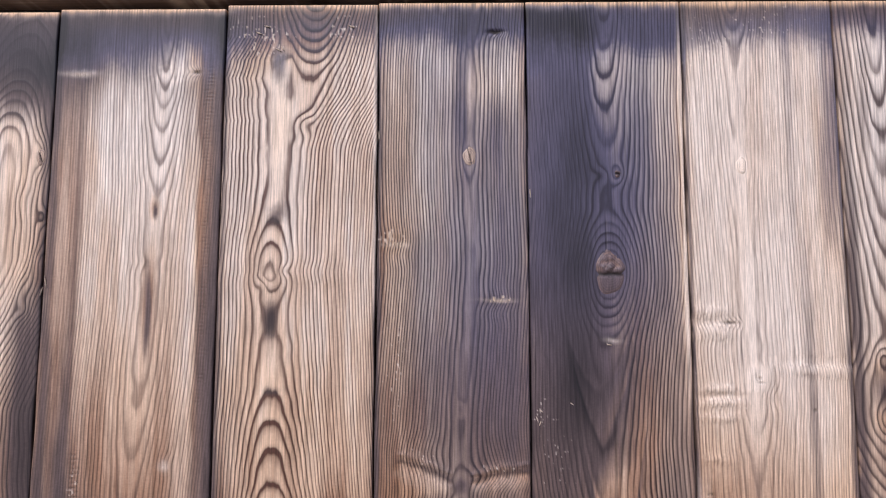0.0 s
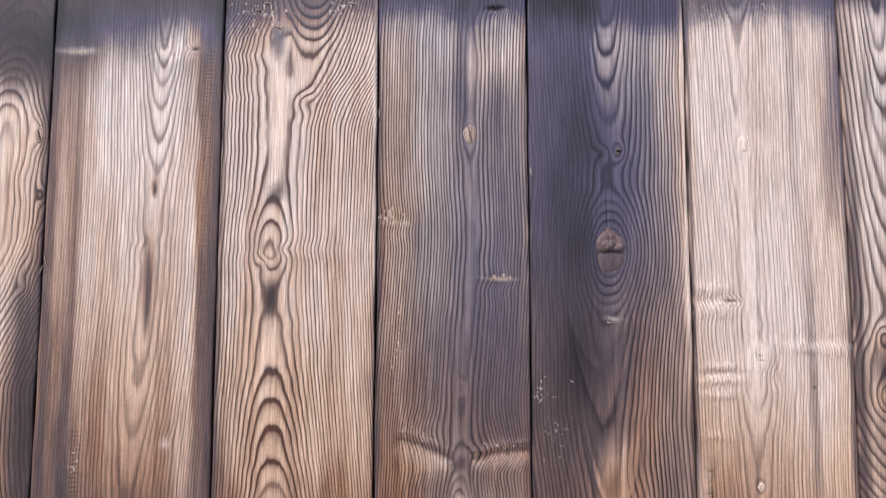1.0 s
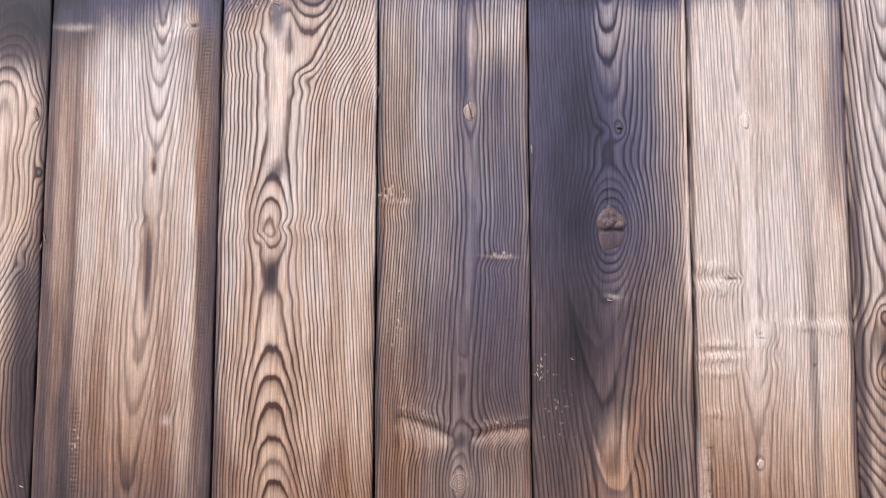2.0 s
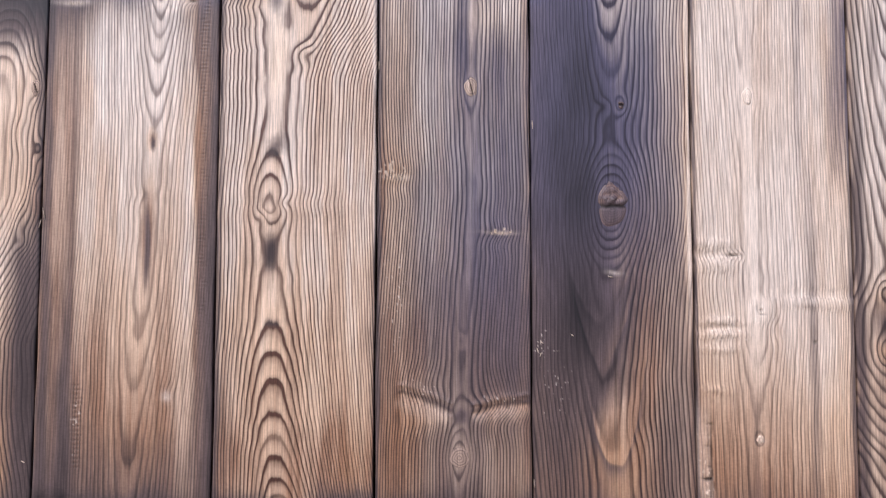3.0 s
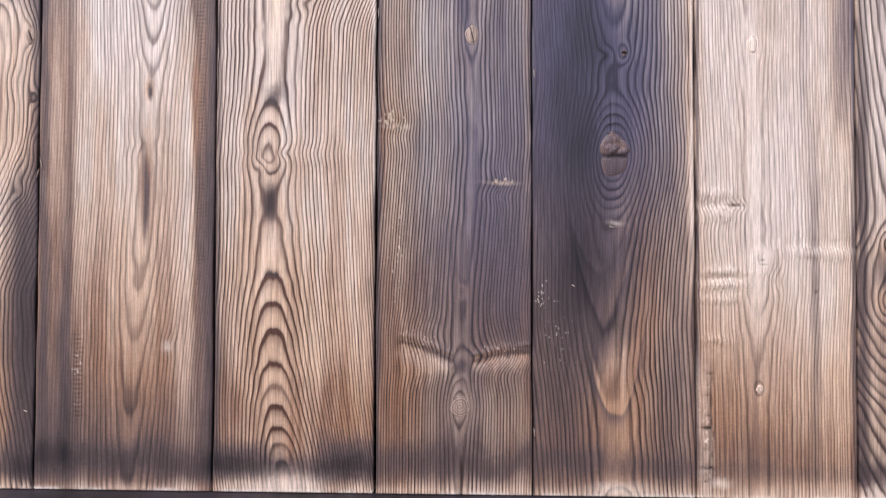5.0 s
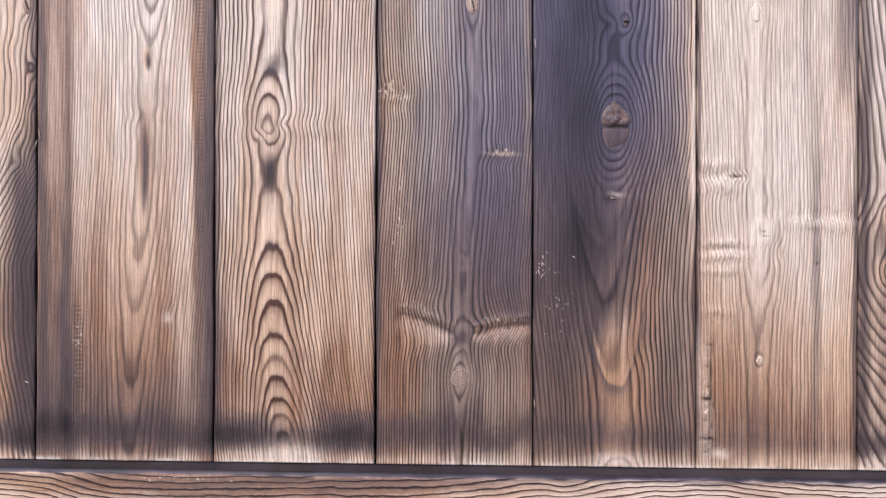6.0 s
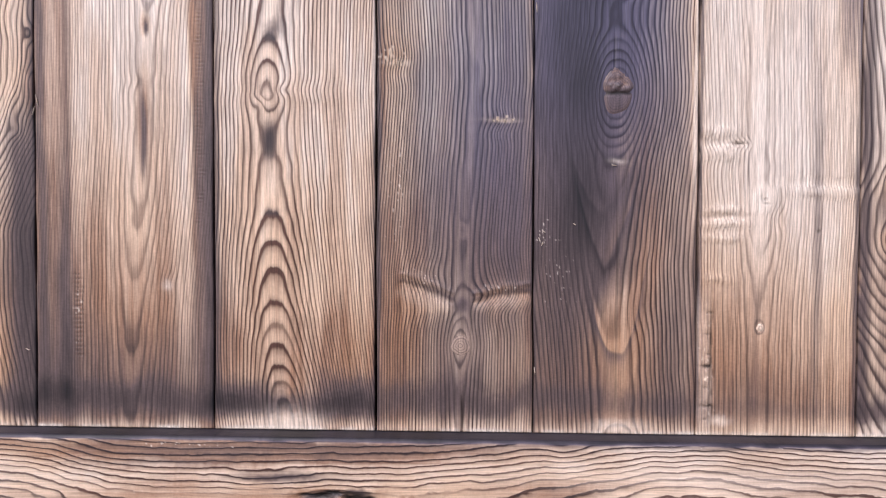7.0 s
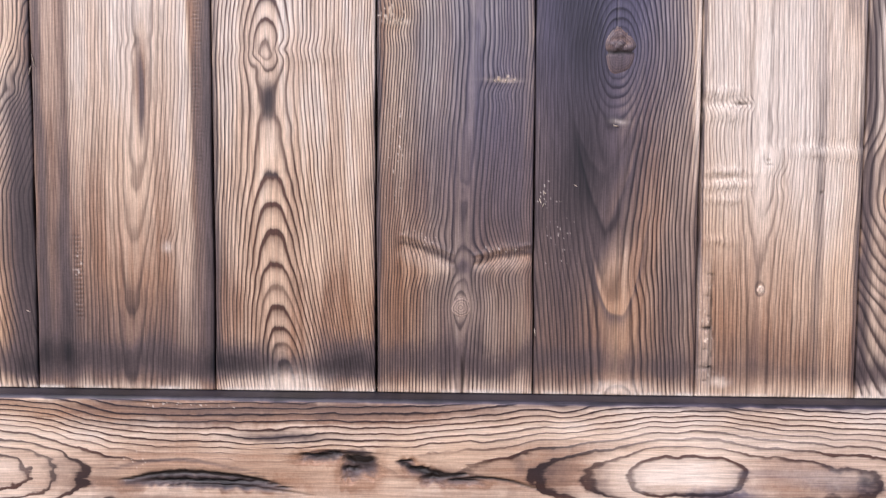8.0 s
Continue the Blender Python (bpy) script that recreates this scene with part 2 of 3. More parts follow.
        for key, field in (("ring", self.ring), ("soot", self.soot), ("scorch", self.scorch), ("bare", self.bare), ("crack", self.crack), ("lines", self.lines), ("blue", self.blue), ("toast", self.toast)):
            flat = field.reshape(-1)
            if key != "ring":
                flat = np.clip(flat, 0, 2 if key in ("soot", "lines") else 1)
            layer = me.attributes.new(key, "FLOAT", "POINT")
            layer.data.foreach_set("value", np.concatenate([flat, flat[rim]]).astype(np.float32))
        me.polygons.foreach_set("use_smooth", [True] * len(quads) + [False] * (len(sides) + 1))
        me.update()
        return me


def part(name, data, material, parent, label=""):
    """Links a mesh or a bmesh as one mesh object under a thing or a part."""
    if isinstance(data, bmesh.types.BMesh):
        bm, data = data, bpy.data.meshes.new(name)
        bm.to_mesh(data)
        bm.free()
    ob = new(name, data)
    data.materials.append(material)
    ob.parent = parent
    return tagged(ob, label=label)


def box(x0, x1, y0, y1, z0, z1, bevel=0.0):
    bm = bmesh.new()
    bmesh.ops.create_cube(bm, size=1)
    for v in bm.verts:
        v.co = Vector(((x0 + x1) / 2 + v.co.x * (x1 - x0), (y0 + y1) / 2 + v.co.y * (y1 - y0), (z0 + z1) / 2 + v.co.z * (z1 - z0)))
    if bevel:
        bmesh.ops.bevel(bm, geom=bm.edges[:], offset=bevel, segments=2, affect="EDGES")
    return bm


# ---- setting ----
# Unseen ground, added to bounce warm light onto the panel.
GROUND = 0.075
bm = bmesh.new()
bmesh.ops.create_grid(bm, x_segments=1, y_segments=1, size=400)
ground = tagged(part("ground", bm, BOUNCE_BROWN, None, "unseen brown ground added for bounce light"), category="ground", kind="structure")
ground.location.z = GROUND

# ---- the panel ----
TOP, FOOT, FALL = -179, 918, 0.0064
panel = tagged(new("wooden_panel"), "scorched and brushed pine boards upright between two level rails", "wooden panel")
# Added sheet that closes the gaps and keeps them dark.
part("backing", box(-0.515, 0.515, 0.531, 0.543, 0.12, 0.88), BACK, panel, "near-black backing sheet added behind the board gaps")
FINE = (1.6, 2.2)
GAP = 1.6


def board(left, right, seed, top=TOP):
    return Timber(((left[0] + GAP, left[1] + GAP), (right[0] - GAP, right[1] - GAP)), (top, FOOT), "z", FINE, seed, (0.0, FALL))


def ends(t, top_band=(-150, 40), foot_soot=(868, 28), amount=0.85, foot=0.65):
    """A dark band near the top, the flame's dark band near the foot, and the bare worn ends."""
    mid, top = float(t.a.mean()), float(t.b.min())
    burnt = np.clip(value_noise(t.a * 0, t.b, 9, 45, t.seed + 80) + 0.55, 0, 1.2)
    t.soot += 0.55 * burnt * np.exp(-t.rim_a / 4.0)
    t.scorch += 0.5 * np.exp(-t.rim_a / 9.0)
    t.mark("soot", (mid, top_band[0], 400, top_band[1], amount, 2.7), (mid, foot_soot[0], 400, foot_soot[1], foot, 2.4), ragged=0.65)
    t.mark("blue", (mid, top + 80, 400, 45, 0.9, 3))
    worn = np.clip(0.55 + 1.1 * value_noise(t.a, t.b * 0, 26, 50, t.seed + 90) + 0.5 * value_noise(t.a, t.b * 0, 3.5, 50, t.seed + 91), 0, 1.1)
    t.bare += worn * 1.1 * np.exp(-(t.from_foot / 4.6) ** 2)
    t.soot *= 1 - 0.75 * np.exp(-(t.from_foot / 20) ** 2)
    t.scorch *= 1 - 0.5 * np.exp(-(t.from_foot / 20) ** 2)
    t.mark("scorch", (mid, top + 14, 400, 32, 1.0))
    crest = np.exp(-(t.from_top / (9.5 + 3 * value_noise(t.a, t.b * 0, 12, 9, t.seed + 92))) ** 2)
    t.soot *= 1 - crest
    t.scorch *= 1 - 0.8 * crest
    t.bare += 0.3 * crest
    t.toast += 1.0 * crest + 0.7 * np.exp(-(t.from_top / 34) ** 2)
    return t


def knot(parent, where, soot=0.0, scorch=0.5, bare=0.0, split=None, proud=0.9, torn=0.0, seed=1, label="round knot"):
    """A knot let into a board: a domed oval with its own close rings, perhaps split across or torn."""
    ca, cb, ra, rb = where
    nr, ns = 16, 48
    rr, th = np.meshgrid(np.linspace(0.0, 1, nr)[1:], np.linspace(0, 2 * np.pi, ns, endpoint=False), indexing="ij")
    edge = 1 + 0.05 * np.sin(3 * th + seed) + 0.04 * np.sin(5 * th + 2 * seed)
    a, b = ca + ra * rr * edge * np.cos(th), cb + rb * rr * edge * np.sin(th)
    a, b, rr = np.append(a.ravel(), ca), np.append(b.ravel(), cb), np.append(rr.ravel(), 0)
    rough = value_noise(a, b, 5, 3, seed) * 0.5 + value_noise(a, b, 11, 7, seed + 1) * 0.5
    upper = np.clip((cb - b) / rb * 4 + 0.3, 0, 1)
    out = proud * (1 - rr ** 4) - 0.6 * rr ** 8 + torn * rough * upper * (1 - rr ** 6)
    slit = np.zeros_like(a)
    if split:
        off, tilt, width = split
        slit = np.exp(-(((b - cb - off * rb - tilt * (a - ca) - 2.0 * value_noise(a, b * 0, 9, 9, seed + 4)) / width) ** 2)) * np.clip((1.02 - rr) * 8, 0, 1)
        out -= 1.3 * slit
    verts = np.stack([to_x(a), FACE - out * 0.001, to_z(b)], -1)
    hub, faces = len(verts) - 1, []
    for s in range(ns):
        q = (s + 1) % ns
        faces.append((hub, q, s))
        faces += [(k * ns + s, k * ns + q, (k + 1) * ns + q, (k + 1) * ns + s) for k in range(nr - 2)]
    me = bpy.data.meshes.new("knot")
    me.from_pydata(verts.tolist(), [], faces)
    ring = rr * max(ra, rb) / 4.6 + 0.35 * rough
    ones = np.ones_like(a)
    for key, field in (("ring", ring), ("soot", soot * (ones - min(torn, 1) * (0.20 * upper - 0.40 * rough * upper)) - 0.3 * min(torn, 1) * rr ** 6 * (1 - upper)), ("scorch", scorch * ones), ("bare", bare * ones + torn * 0.10 * np.clip(rough - 0.15, 0, 1) * upper), ("crack", slit), ("lines", (0.42 - 0.12 * min(torn, 1)) * ones), ("blue", 0.3 * ones), ("toast", 0.15 * ones)):
        me.attributes.new(key, "FLOAT", "POINT").data.foreach_set("value", np.clip(field, 0, 9).astype(np.float32))
    me.polygons.foreach_set("use_smooth", [True] * len(faces))
    me.update()
    return part("knot", me, PINE, parent, label)


def arched(timber, kind, a0, a1, b_ends, rise, half, amount, drop=14):
    """A bent mark: short soft dashes along an arch, thinning to its ends."""
    for f in np.linspace(0.04, 0.96, 17):
        lift = 4 * f * (1 - f)
        timber.mark(kind, (a0 + (a1 - a0) * f, b_ends - rise * lift + drop * f, (a1 - a0) / 22, half * (0.35 + 0.65 * lift), amount), ragged=0.4)


def splinter(parent, a, b, length, lean, width=1.8):
    """A torn fibre: a thin pointed wedge standing a little off the face."""
    bm = bmesh.new()
    run, over = Vector((math.sin(lean), 0, -math.cos(lean))), Vector((math.cos(lean), 0, math.sin(lean)))
    foot, out = Vector((to_x(a), FACE - 0.0003, to_z(b))), Vector((0, -1, 0))
    ring = []
    for f, w, h in ((0, 0.35, 0.2), (0.35, 1.0, 0.5), (0.75, 0.7, 0.9), (1.0, 0.12, 1.2)):
        mid = foot + run * (f * length * STEP) + out * (h * 0.0009)
        half = over * (w * width * STEP * 0.5)
        ring.append([bm.verts.new(mid - half), bm.verts.new(mid + out * 0.0004), bm.verts.new(mid + half), bm.verts.new(mid - out * 0.0009)])
    for p, q in zip(ring, ring[1:]):
        for n in range(4):
            bm.faces.new((p[n], p[(n + 1) % 4], q[(n + 1) % 4], q[n]))
    bm.faces.new(ring[0]), bm.faces.new(ring[-1][::-1])
    bmesh.ops.recalc_face_normals(bm, faces=bm.faces)
    return part("splinter", bm, RAW, parent, "pale torn splinter")


# board with eyes beside the panel's end
t = board((-215, -220), (71, 60), 1, -168)
t.grain(6.8, [(-179, 24), (-60, 6), (40, -10), (300, -16), (400, -52), (560, -104), (740, -84), (918, -58)],
        [(-179, 12), (-60, 7.5), (0, 4.6), (42, 2.8), (70, 1.6), (130, 0.9), (330, 1.2), (400, 3.0), (480, 6.5), (700, 9.5), (918, 9)], 4, (46, 0.45), 8)
t.lines *= 0.95
t.knots((50, 108, 15, 34, -2.6), (61, 218, 11, 18, -1.6), (62, 300, 15, 26, 1.4), (34, 388, 14, 16, -1.2), (22, 190, 16, 30, 0.8), (24, 340, 12, 40, 0.7))
t.mark("crack", (50, 108, 4, 9, 1.0), (72, 335, 3, 10, 0.8))
t.mark("soot", (60, 640, 40, 300, 0.85, 3), (40, -40, 60, 60, 0.4), (74, 200, 9, 260, 0.7, 3), (64, 150, 9, 240, 0.4, 3), (0, -80, 200, 95, 0.6, 3), (54, 640, 46, 320, 0.35, 3), (30, 500, 16, 120, 0.3), (70, 120, 22, 90, 0.28), (40, 880, 60, 60, 0.3), (20, 640, 30, 90, 0.3))
t.mark("soot", (4, 290, 30, 90, -0.3), (-4, 110, 24, 60, -0.3))
t.mark("scorch", (20, 760, 200, 280, 0.75), (36, 150, 60, 200, 0.25), (60, 300, 26, 60, 0.3))
t.smoky(0.25, 0.05)
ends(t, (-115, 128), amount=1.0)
t.mark("lines", (0, 110, 18, 60, -0.4), (0, 300, 20, 80, -0.4))
t.waves((64, 215, 10, 14, 0.8), (60, 320, 12, 30, 1.0))
t.blue *= 0.35
t.mark("lines", (0, -90, 200, 90, -0.5, 3))
t.mark("toast", (10, 150, 30, 120, 0.4), (30, 320, 40, 80, 0.35), (10, 800, 40, 160, 0.7))
BOARDS = [(t, "pine board with dark slit knots and a sooty edge")]

# broad board with nested points and dark margins
t = board((71, 60), (384, 379), 2, -173)
t.grain(4.9, [(-179, 275), (160, 268), (400, 258), (560, 244), (700, 234), (918, 228)],
        [(-179, 0.9), (-120, 1.85), (-55, 2.85), (-17, 3.85), (15, 4.85), (60, 5.85), (122, 6.85), (173, 7.85), (230, 8.2), (480, 8.4), (561, 8.85), (646, 9.85), (781, 10.85), (896, 11.85), (918, 12)], 1.2, (30, 0.75), even=11)
t.lines *= 0.70
t.knots((330, -52, 14, 9, -1.6), (300, 655, 14, 18, 0.8), (240, 300, 22, 12, 0.35))
t.mark("lines", (95, 300, 34, 700, -0.35, 6), (365, 300, 20, 700, -0.3, 6))
t.mark("scorch", (98, 400, 34, 900, 0.65, 6), (364, 400, 20, 900, 1.0, 6), (257, 375, 10, 80, 0.9), (266, 206, 8, 18, 0.8), (220, 880, 200, 330, 0.95), (160, 700, 120, 160, 0.25), (240, 300, 120, 300, 0.14))
t.mark("soot", (116, 700, 12, 300, 0.6, 2.5), (368, 680, 24, 420, 0.5, 3), (365, 150, 19, 700, 0.42, 4), (88, 760, 40, 320, 0.3, 3), (266, 206, 4, 12, 1.2), (257, 385, 6, 74, 0.95, 3), (100, -60, 60, 90, 0.8), (76, 300, 9, 700, 0.6, 3), (98, 250, 32, 500, 0.1, 4), (376, 100, 8, 800, 0.4, 3), (124, 260, 8, 300, 0.25), (220, 870, 220, 130, 0.6), (100, 820, 60, 200, 0.15), (310, -80, 44, 34, -0.7), (240, -20, 110, 190, 0.16, 3), (330, -20, 30, 120, 0.2))
t.smoky(0.3, 0.08)
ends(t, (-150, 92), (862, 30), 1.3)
t.mark("bare", (300, 655, 8, 10, 0.5), (112, -50, 26, 5, 0.6), (320, -50, 22, 16, 0.35))
t.mark("crack", (330, -52, 6, 3, 0.8))
for y in range(640, 790, 8):
    t.mark("crack", (137 + y % 5, y, 8, 1.3, 0.35))
t.flecks((138, 700, 8, 70, 0.9), 0.22, 5, 4)
for y in range(-60, 560, 7):
    t.mark("crack", (352 + y % 9, y, 7, 1.0, 0.22))
t.waves((138, 700, 8, 90, 0.4), (120, -52, 26, 5, 0.5))
t.mark("toast", (235, 640, 90, 260, 0.3, 3), (345, -60, 30, 50, 0.6), (100, -40, 40, 30, 0.4), (350, 150, 14, 500, 0.35, 4))
BOARDS.append((t, "broad pine board with nested points and browned margins"))

# pale board with flame figure
t = board((384, 379), (668, 666), 3, -180)
t.shift += np.interp(t.b, (-179, -120, -75, -40, 0, 40, 90, 140), (4, 14, 44, 54, 42, 16, 2, 0)) * np.clip((508 - t.a) / 36, 0, 1)
t.grain(4.6, [(-179, 550), (-60, 546), (-10, 535), (40, 506), (90, 490), (200, 485), (330, 478), (450, 482), (600, 484), (750, 490), (850, 500), (918, 508)],
        [(-179, 3.3), (-160, 4.4), (-140, 5.4), (-120, 6.4), (-100, 7.4), (-80, 8.4), (-60, 9.3), (-40, 9.9), (-10, 10.35), (60, 10.45), (110, 10.65), (150, 10.8), (190, 10.8), (300, 10.4), (400, 10), (470, 9.5), (536, 8.85), (586, 7.85), (633, 6.85), (686, 5.85), (731, 4.85), (766, 3.85), (801, 2.85), (831, 1.85), (858, 0.85), (885, 0.4), (918, 0)], 0.9, (70, 0.36), 15, even=10)
t.teardrop(476, 324, 43, 84, 34, -3.1)
t.knots((535, 48, 20, 18, 1.3), (440, -110, 30, 40, 0.6), (610, 120, 40, 160, 0.4), (545, 318, 60, 16, 0.7), (430, 318, 26, 18, 0.6), (590, 60, 26, 60, 0.6), (503, 318, 12, 12, 0.9), (462, 345, 10, 16, 0.8))
t.mark("soot", (484, 208, 15, 16, 0.8), (479, 394, 10, 36, 0.75), (484, 528, 26, 9, 0.3), (488, -54, 10, 28, 1.15, 3), (405, -120, 36, 70, 0.6), (400, 862, 90, 36, 0.9, 3), (620, 858, 60, 40, 0.95, 3), (388, 350, 5, 600, 0.5, 4), (400, 650, 26, 260, 0.2))
t.mark("lines", (484, 660, 46, 200, 0.35), (484, 240, 40, 70, 0.3), (600, 0, 70, 240, 0.5), (430, 40, 40, 220, 0.45), (484, 50, 15, 125, -1.0, 3), (482, 475, 12, 40, -0.6), (478, 333, 15, 18, -0.4))
t.mark("scorch", (520, 870, 300, 190, 0.55), (520, 560, 300, 240, 0.15), (580, 60, 110, 240, 0.26), (430, 20, 40, 220, 0.2), (540, 340, 200, 40, 0.15), (520, -140, 180, 50, 0.8), (400, 790, 60, 120, 0.5), (600, 800, 60, 100, 0.6))
t.smoky(0.35, 0.1)
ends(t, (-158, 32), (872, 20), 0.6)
t.mark("bare", (505, 905, 60, 22, 0.6), (484, 50, 14, 115, 0.5, 3), (482, 475, 9, 34, 0.4), (664, 100, 4, 300, 0.5, 4))
t.flecks((450, -120, 60, 40, 1.0), 0.28)
t.flecks((600, -130, 40, 30, 1.0), 0.3)
t.waves((478, 330, 26, 30, 0.8), (560, 330, 60, 10, 0.35), (560, 352, 60, 10, -0.3), (535, 45, 30, 30, 0.5), (478, -60, 14, 30, 0.5))
t.mark("soot", (530, -130, 200, 50, 0.28, 3))
t.mark("toast", (500, 640, 140, 260, 0.42, 3), (640, 780, 40, 120, 0.4), (484, 60, 20, 130, 0.35), (430, -110, 50, 60, 0.5))
BOARDS.append((t, "pale pine board with flame figure and an eye knot"))

# dark board with two round knots and a folded grain
t = board((668, 666), (940, 944), 4, -183)
t.mark("shift", (748, 650, 46, 44, 15, 2), (892, 658, 46, 40, -14, 2), (748, 700, 40, 26, -9, 2), (892, 706, 40, 26, 9, 2), (706, 285, 30, 22, 6, 2), (884, 366, 34, 14, -5, 2), (884, 392, 34, 16, 5, 2), ragged=0.0)
t.mark("blue", (850, 170, 110, 400, 0.85, 3), (850, -110, 300, 80, 0.4))
t.grain(5.2, [(-179, 845), (-60, 838), (110, 836), (300, 842), (560, 822), (765, 816), (918, 814)],
        [(-179, 4.2), (0, 4.5), (100, 5), (300, 5.3), (560, 5.8), (660, 6.2), (690, 5), (765, 4), (850, 4.6), (918, 5)], 1.4, (40, 1.1))
t.lines *= 0.92
t.knots((836, 107, 15, 26, -1.3), (816, 764, 26, 26, -1.0), (820, 560, 8, 14, 0.9), (890, -126, 18, 8, -1.4), (850, -100, 18, 40, 0.8), (750, 668, 36, 24, 1.6), (885, 676, 60, 20, -1.6), (812, 700, 14, 20, 1.0), (712, 262, 34, 26, 0.9))
t.mark("soot", (852, 240, 104, 480, 0.64, 3), (905, 320, 46, 360, 0.2), (840, 800, 130, 330, 0.30, 3), (705, 300, 60, 800, 0.27, 3), (826, 0, 14, 130, 0.4), (670, 500, 5, 600, 0.7, 4), (845, 300, 12, 160, 0.2), (920, 400, 20, 500, 0.15))
t.mark("soot", (885, -40, 60, 50, -0.4), (720, 700, 30, 120, -0.2), (816, 762, 18, 18, -0.35))
t.mark("scorch", (706, 300, 44, 700, 0.26, 5), (800, 920, 300, 400, 0.62), (860, 520, 100, 160, 0.35))
t.smoky(0.4, 0.15)
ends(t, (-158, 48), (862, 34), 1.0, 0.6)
t.mark("bare", (884, 368, 30, 3, 0.35), (704, 270, 20, 5, 0.55), (890, 371, 20, 2, 0.3))
t.mark("crack", (836, 108, 3, 8, 0.9), (816, 763, 2.5, 3, 0.9), (886, -126, 13, 3.5, 1.2), (820, 890, 2, 30, 0.8, 4))
t.flecks((700, 262, 26, 16, 1.0), 0.5, 3, 6)
t.flecks((885, 366, 30, 5, 1.0), 0.42, 3, 6)
t.flecks((700, 480, 20, 120, 1.0), 0.17, 2, 3.5)
t.waves((704, 250, 30, 18, 0.9), (704, 280, 26, 12, -0.7), (882, 362, 36, 10, 0.6), (882, 384, 36, 14, -0.6))
# Fold: raised crests; the shadow line and sheen below each are coloured in.
arched(t, "relief", 708, 804, 638, 6, 8, 0.8, 34)
arched(t, "relief", 708, 804, 656, 6, 9, -0.8, 34)
arched(t, "soot", 708, 804, 650, 6, 6, 0.25, 34)
arched(t, "soot", 704, 800, 676, 4, 26, -0.34, 22)
arched(t, "bare", 702, 798, 674, 4, 16, 0.07, 22)
arched(t, "relief", 834, 940, 674, 2, 8, 0.8, -22)
arched(t, "relief", 834, 940, 690, 2, 9, -0.8, -20)
arched(t, "soot", 834, 940, 684, 2, 5, 0.2, -20)
arched(t, "soot", 836, 938, 690, 2, 24, -0.36, -14)
arched(t, "bare", 838, 938, 698, 2, 13, 0.07, -14)
t.flecks((755, 640, 34, 12, 1.0), 0.24, 2.2, 4)
t.flecks((872, 664, 44, 8, 1.0), 0.24, 2.2, 4)
t.mark("lines", (816, 764, 28, 42, -0.4, 3), (816, 762, 16, 18, -0.3), (822, 540, 16, 90, -0.55), (842, 300, 10, 200, -0.3), (816, 690, 10, 24, -0.5))
t.mark("soot", (816, 694, 9, 10, 0.5))
t.mark("scorch", (900, 540, 60, 150, 0.55), (760, 540, 60, 120, 0.3))
t.mark("toast", (720, 780, 50, 130, 0.6, 3), (900, 790, 50, 110, 0.35), (704, 250, 40, 40, 0.5), (884, 366, 36, 9, 0.7), (690, 500, 30, 400, 0.2))
t.mark("lines", (705, 300, 50, 600, 0.35, 4), (890, -30, 50, 90, 0.35))
BOARDS.append((t, "soot-dark pine board with round knots and folded grain"))

# darkest board with the big loose knot
t = board((940, 944), (1226, 1231), 5, -184)
t.mark("blue", (1070, 60, 200, 380, 1.0, 3))
t.grain(6.2, [(-179, 1086), (0, 1083), (150, 1092), (330, 1086), (500, 1074), (620, 1070), (760, 1084), (918, 1094)],
        [(-179, 0.6), (-110, 1.8), (-28, 3.4), (48, 4.6), (150, 6), (210, 6), (270, 3.5), (320, 1), (370, 3), (430, 6), (510, 7.2), (622, 8.3), (776, 9.5), (918, 9.6)], 2, (60, 0.75), 14)
t.lines *= 0.95
t.knots((1086, 320, 40, 60, -1.5), (1104, 140, 13, 18, -1.8), (1074, 142, 16, 14, 0.9), (1120, 180, 26, 60, 0.9), (1130, 700, 26, 40, 0.9), (1095, 918, 30, 14, -1.2))
t.mark("lines", (985, 240, 56, 420, -0.4, 3), (1092, 845, 26, 50, -0.7, 3), (1070, 560, 22, 40, -0.4))
t.mark("soot", (985, 180, 90, 560, 1.0, 3), (1080, 250, 96, 330, 0.86, 3), (980, 760, 70, 300, 0.34, 3), (1060, 560, 64, 120, 0.45, 3), (1180, 300, 56, 500, 0.36, 3), (1190, 800, 40, 300, 0.22), (1120, 860, 120, 60, 0.3), (1062, 668, 24, 44, 0.4), (1180, 720, 50, 140, 0.14))
t.mark("soot", (1085, -40, 18, 80, -0.12, 3), (1092, 725, 32, 60, -0.5), (1088, 830, 30, 60, -0.15), (1195, 60, 34, 160, -0.2), (1222, 200, 6, 300, -0.9, 4))
t.mark("scorch", (1080, 900, 300, 420, 0.85), (1060, 520, 140, 160, 0.45), (1150, 440, 60, 240, 0.3), (985, 640, 44, 140, 0.5))
t.tongue(1064, 530, 48, 80, 0.18, 0.3, 1.7)
t.tongue(1070, 624, 42, 110, 0.32, 0.5, 1.3)
t.tongue(1088, 774, 44, 95, 0.4, 1.2, 2.4)
t.mark("soot", (1010, 800, 50, 140, 0.14), (1180, 790, 50, 90, 0.12))
t.smoky(0.2, 0.1)
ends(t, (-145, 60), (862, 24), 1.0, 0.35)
t.mark("bare", (1223, 200, 4, 300, 0.8, 4), (1095, 908, 40, 12, 0.5), (1090, 440, 12, 4, 0.4))
t.mark("crack", (1090, 700, 1.6, 200, 0.35, 6), (1105, 140, 4, 4, 0.9), (1081, 250, 1.5, 40, 0.4, 6))
t.flecks((955, 565, 12, 30, 1.0), 0.36, 2.2, 4)
t.flecks((985, 640, 30, 80, 1.0), 0.16, 2, 4)
t.flecks((1085, 446, 12, 5, 1.0), 0.36)
